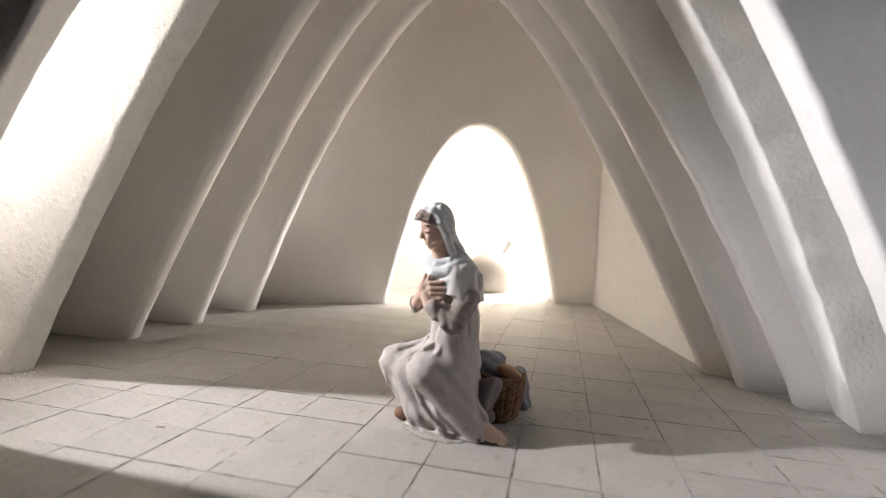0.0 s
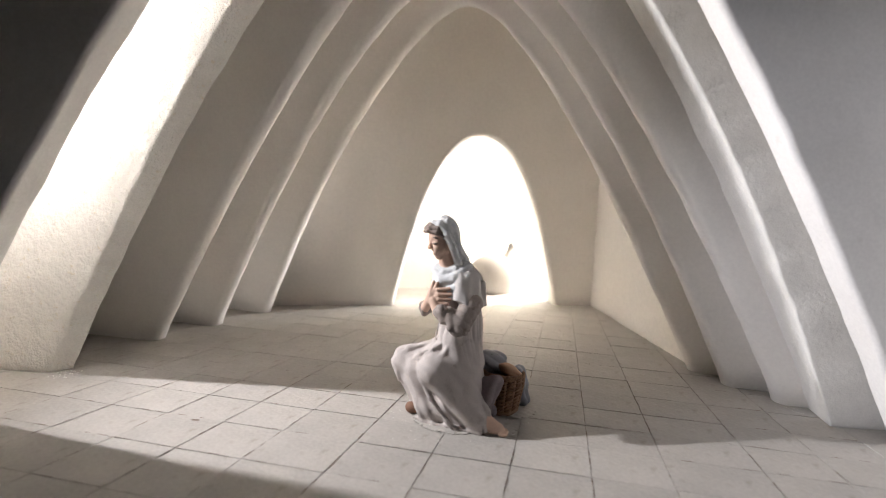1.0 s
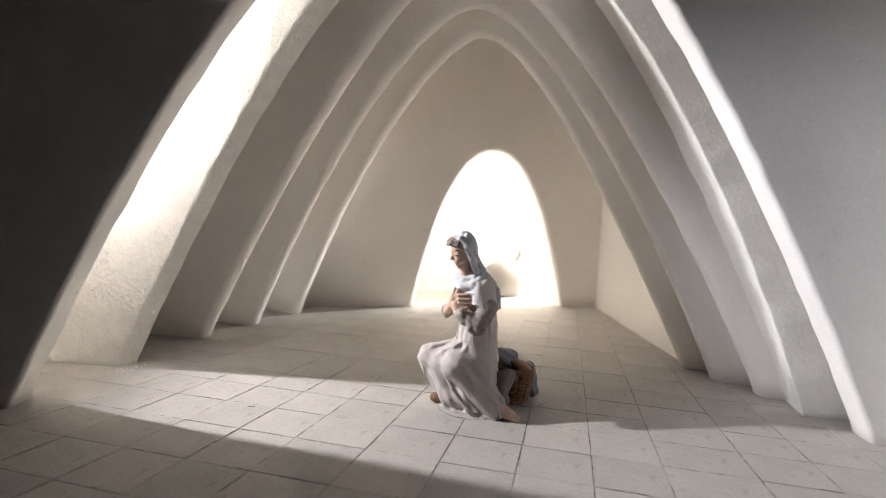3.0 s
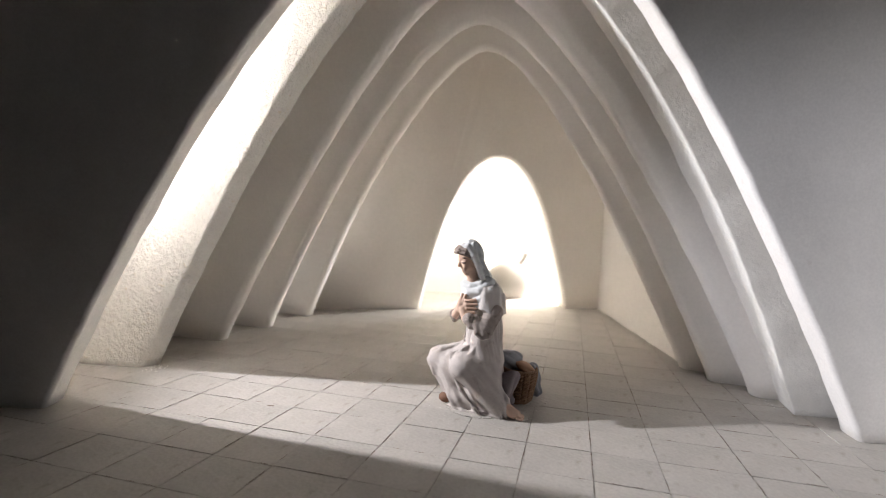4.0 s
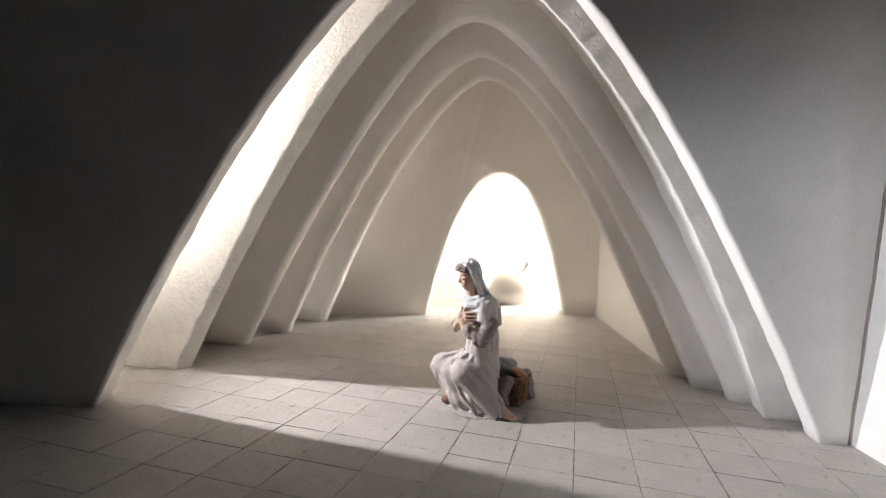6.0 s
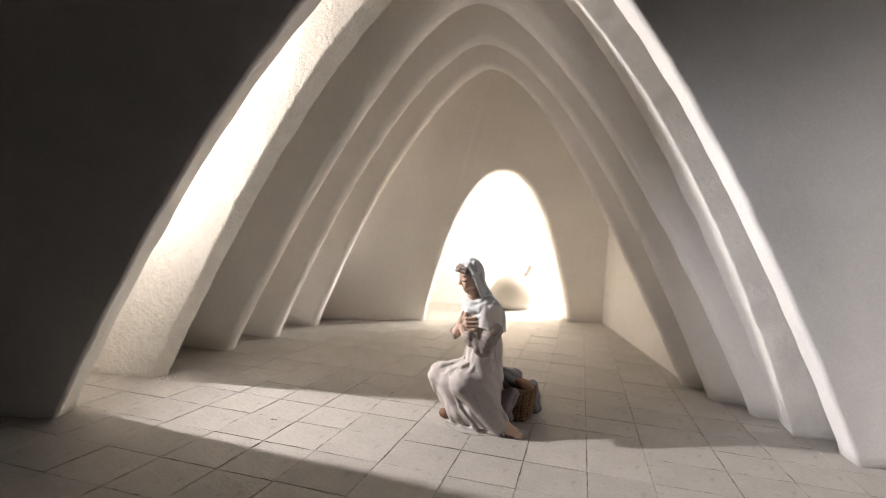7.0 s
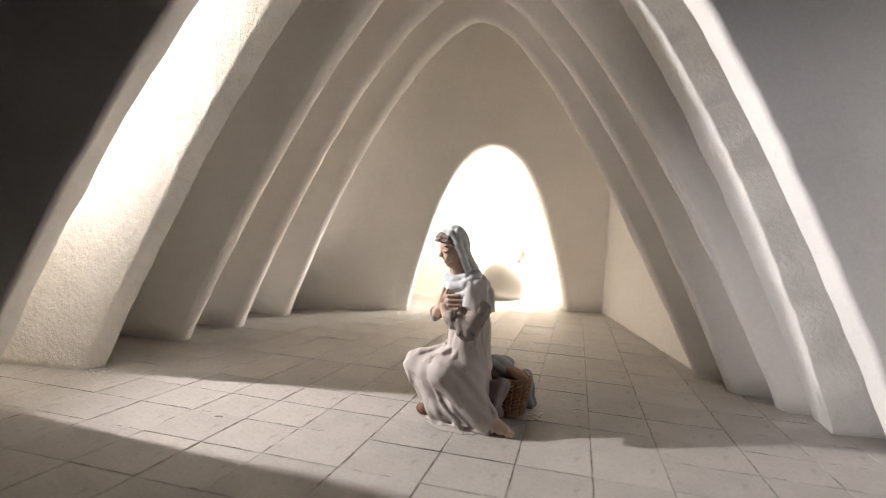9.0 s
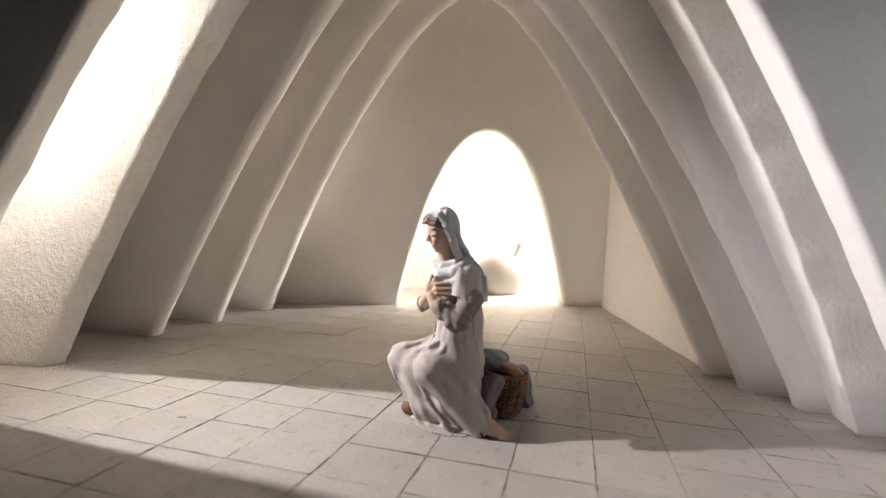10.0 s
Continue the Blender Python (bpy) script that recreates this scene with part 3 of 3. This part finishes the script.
def tube(points, radius, closed=False, sides=6):
    verts, faces = [], []
    n = len(points)
    for i, p in enumerate(points):
        p = Vector(p)
        a = Vector(points[(i - 1) % n] if closed or i else points[0])
        b = Vector(points[(i + 1) % n] if closed or i < n - 1 else points[-1])
        d = (b - a).normalized()
        s = d.cross(Vector((0.1, 0.2, 1))).normalized()
        t = s.cross(d)
        for k in range(sides):
            g = 2 * math.pi * k / sides
            verts.append(tuple(p + (s * math.cos(g) + t * math.sin(g)) * radius))
    for i in range(n if closed else n - 1):
        for k in range(sides):
            a, b = i * sides, ((i + 1) % n) * sides
            faces.append((a + k, a + (k + 1) % sides, b + (k + 1) % sides, b + k))
    return verts, faces


def joined(name, tubes, mat):
    verts, faces = [], []
    for v, f in tubes:
        o = len(verts)
        verts += v
        faces += [tuple(q + o for q in g) for g in f]
    return mesh_object(name, verts, faces, [mat])


basket = tagged(new("wicker_basket"), "small brown woven wicker basket heaped with bundles, beside the statue", "basket")
basket.location = (0.0535, 0.2670, 0.0)
basket.rotation_euler = (radians(-3), radians(4), 0)
BR = lambda z: 0.0108 + 0.0028 * min(z / 0.020, 1.0)
under(lathe("lining", [(0.0, 0.001), (BR(0) - 0.0006, 0.001), (BR(0.012) - 0.0006, 0.012), (BR(0.026) - 0.0006, 0.026), (BR(0.026) - 0.0022, 0.026), (BR(0.0) - 0.002, 0.003), (0.0, 0.003)], (0, 0, 0), M_DARKWICKER), basket)
strands = []
COUNT = 14
for c in range(COUNT):
    for ply in (0, 1):
        pts = []
        for i in range(49):
            z = 0.001 + 0.025 * i / 48
            ph = 2 * math.pi * z / 0.0050 + ply * math.pi
            a = 2 * math.pi * (c + 0.42 * math.sin(ph)) / COUNT
            r = BR(z) + 0.0004 + 0.0007 * math.cos(ph)
            pts.append((r * math.cos(a), r * math.sin(a), z))
        strands.append(tube(pts, 0.00088))
under(joined("weave", strands, M_WICKER), basket)
rim = []
for ply in range(3):
    pts = []
    for i in range(120):
        a = 2 * math.pi * i / 120
        ph = a * 14 + ply * 2 * math.pi / 3
        r = BR(0.026) + 0.0002 + 0.0008 * math.cos(ph)
        pts.append((r * math.cos(a), r * math.sin(a), 0.0262 + 0.0008 * math.sin(ph)))
    rim.append(tube(pts, 0.0009, True))
under(joined("rim", rim, M_WICKER), basket)
foot_ring = [tube([((BR(0) + 0.0006) * math.cos(2 * math.pi * i / 60), (BR(0) + 0.0006) * math.sin(2 * math.pi * i / 60), 0.0014 + 0.0003 * math.sin(i)) for i in range(60)], 0.0013, True)]
under(joined("foot_ring", foot_ring, M_WICKER), basket)

pot = soft_form("clay_dish", [(0, 1.5, [("egg", (59.5, 266, 27.6), (8.2, 8.6, 4.0), (0, 24, 0)), ("egg", (62.5, 262, 26.0), (5.0, 4.6, 3.2), (0, 30, 0))],
                               waves(0.5, (((0.2, 0.3, 0.4), 1.0),)))], (46, 254, 18), (78, 284, 38), 0.7, [M_CLAYPOT], flat=False)
tagged(pot, "reddish terracotta dish lying on top of the basket", "dish")
bundle = soft_form("cloth_bundle", [(0, 2.5, [("egg", (47, 276, 33), (8.5, 8, 5.5)), ("egg", (53, 279, 31), (7, 7, 5.0)), ("cone", (44, 272, 30), (52, 270, 28), 5, 4)],
                                     waves(1.0, (((0.22, 0.1, 0.3), 0.9), ((0.15, -0.3, 0.25), 0.7)), (47, 276, 33)))], (30, 262, 18), (68, 292, 44), 0.7, [M_BLUECLOTH], flat=False)
tagged(bundle, "slate-blue folded cloth bundle heaped on the wicker basket", "cloth")
hang = soft_form("hanging_cloth", [(0, 3.0, [("cone", (68, 274, 24), (71, 276, 6), 4.5, 5.5), ("egg", (71, 277, 3), (6, 8, 4)), ("cone", (66, 268, 25), (70, 272, 16), 3, 4)],
                                    waves(1.0, (((0.45, 0.25, 0.06), 1.0),), (70, 275, 10)))], (56, 258, -2), (86, 292, 36), 0.7, [M_BLUECLOTH])
tagged(hang, "dark slate cloth hanging over the basket side to the floor", "cloth")
mauve = soft_form("mauve_cloth", [(0, 3.0, [("egg", (42, 254, 20), (8, 5, 8), (0, 25, 0)), ("cone", (47, 252, 26), (40, 250, 17), 4.5, 6.0), ("cone", (40, 252, 12), (45, 256, 4), 5, 4)],
                                   waves(1.0, (((0.32, 0.1, -0.22), 1.1),), (42, 254, 20)))], (24, 240, -2), (62, 272, 40), 0.7, [M_MAUVE])
tagged(mauve, "grey-mauve crumpled cloth between the statue and the basket", "cloth")

# plaster in which the statue is bedded
bed = soft_form("plaster_bed", [(0, 3.0, [("egg", (20, 254, -1.5), (30, 23, 3.6), (0, 0, -18)), ("egg", (46, 237, -1.5), (15, 11, 2.9), (0, 0, -20)), ("egg", (66, 262, -1.5), (14, 12, 3.0))],
                                 waves(0.6, (((0.5, 0.6, 0.3), 1.0), ((1.1, -0.8, 0.5), 0.8), ((-0.4, 1.3, 0.2), 0.7))))], (-26, 215, -2), (90, 292, 5), 0.8, [M_TILE])
tagged(bed, "thin uneven patch of cream plaster bedding the statue", "plaster patch")

# ---- jug in the rear niche ----
jug = tagged(new("clay_jug"), "wide pale clay jug with a short leaning neck, standing indoors", "jug")
under(soft_form("body", [(0, 6.0, [("egg", (128, 629, 25), (35, 20, 29)), ("egg", (118, 629, 17), (28, 19, 18)), ("egg", (145, 629, 24), (21, 17, 26))], None)],
                (80, 600, -2), (180, 656, 62), 1.4, [M_JUG]), jug)
under(soft_form("neck", [(0, 2.0, [("cone", (145, 629, 47), (152, 629, 62), 7.0, 4.6), ("cone", (152, 629, 62), (153.5, 629, 65.5), 5.0, 6.6)], None)],
                (130, 615, 40), (166, 643, 76), 1.0, [M_JUG], flat=False), jug)

# ---- small wear: chips in the tiles, crumbs of plaster ----
M_CHIP = material("dark_chip", (0.20, 0.15, 0.12), 0.95, 0.3, 0.5, 900, 3000, 0.0004)
crng = random.Random(11)


def chip(x, y, long, wide, turn):
    """A shallow, ragged chip lying in the tile's surface."""
    n = 14
    verts, faces = [(0, 0, 0.00012)], []
    for i in range(n):
        a = 2 * math.pi * i / n
        k = crng.uniform(0.55, 1.15)
        verts.append((math.cos(a) * long * k, math.sin(a) * wide * k, 0.00003))
    for i in range(n):
        faces.append((0, 1 + i, 1 + (i + 1) % n))
    ob = under(mesh_object("chip", verts, faces, [M_CHIP]), floor)
    ob.matrix_world = pose(x, y, 0.00032, 0, 0, turn)


chip(-0.142, 0.262, 0.0034, 0.0012, -12)
for i in range(len(COLS)):
    for j in range(len(ROWS_E2) - 1):
        e = (ROWS_E2[j] + ROWS_E2[j + 1]) / 2
        c = E1 * along(COLS[i], e) + E2 * e
        if not (0.12 < c.y < 0.33 and -0.28 < c.x < 0.25) or (0.0 < c.x < 0.07 and c.y > 0.225):
            continue
        for part_ in (0.2, 0.5, 0.8):
            if crng.random() < 0.55:
                e = ROWS_E2[j] + (ROWS_E2[j + 1] - ROWS_E2[j]) * (part_ + crng.uniform(-0.1, 0.1))
                c = E1 * along(COLS[i], e) + E2 * e
                chip(c.x, c.y, crng.uniform(0.003, 0.0058), crng.uniform(0.00022, 0.00042), 70 + math.degrees(math.atan(FAN * COLS[i])) + crng.uniform(-2, 2))
        for part_ in (0.25, 0.6, 0.85):
            if i + 1 < len(COLS) and crng.random() < 0.33:
                e = ROWS_E2[j]
                c = E1 * along(COLS[i] + (COLS[i + 1] - COLS[i]) * part_, e) + E2 * e
                chip(c.x, c.y, crng.uniform(0.003, 0.0065), crng.uniform(0.0002, 0.0004), -20 + crng.uniform(-2, 2))
verts, faces = [], []


def crumb(x, y, r):
    bm = bmesh.new()
    bmesh.ops.create_icosphere(bm, subdivisions=1, radius=r)
    o = len(verts)
    for v in bm.verts:
        k = crng.uniform(0.7, 1.2)
        verts.append((x + v.co.x * k, y + v.co.y * k, max(r * 0.4 + v.co.z * k * 0.7, 0.0)))
    faces.extend(tuple(o + v.index for v in f.verts) for f in bm.faces)
    bm.free()


for i in range(45):
    a = crng.uniform(0, 2 * math.pi)
    k = crng.uniform(0.9, 1.35)
    crumb(0.022 + math.cos(a) * 0.036 * k, 0.252 + math.sin(a) * 0.030 * k, crng.uniform(0.0002, 0.0005))
for i in range(40):
    crumb(0.266 + crng.uniform(-0.005, 0.005), crng.uniform(0.240, 0.270), crng.uniform(0.0002, 0.0005))
    crumb(-0.262 + crng.uniform(-0.010, 0.008), crng.uniform(0.335, 0.352), crng.uniform(0.0003, 0.0007))
tagged(mesh_object("plaster_crumbs", verts, faces, [M_ARCH]), "loose white plaster crumbs lying on the floor tiles", "crumbs", kind="stuff")
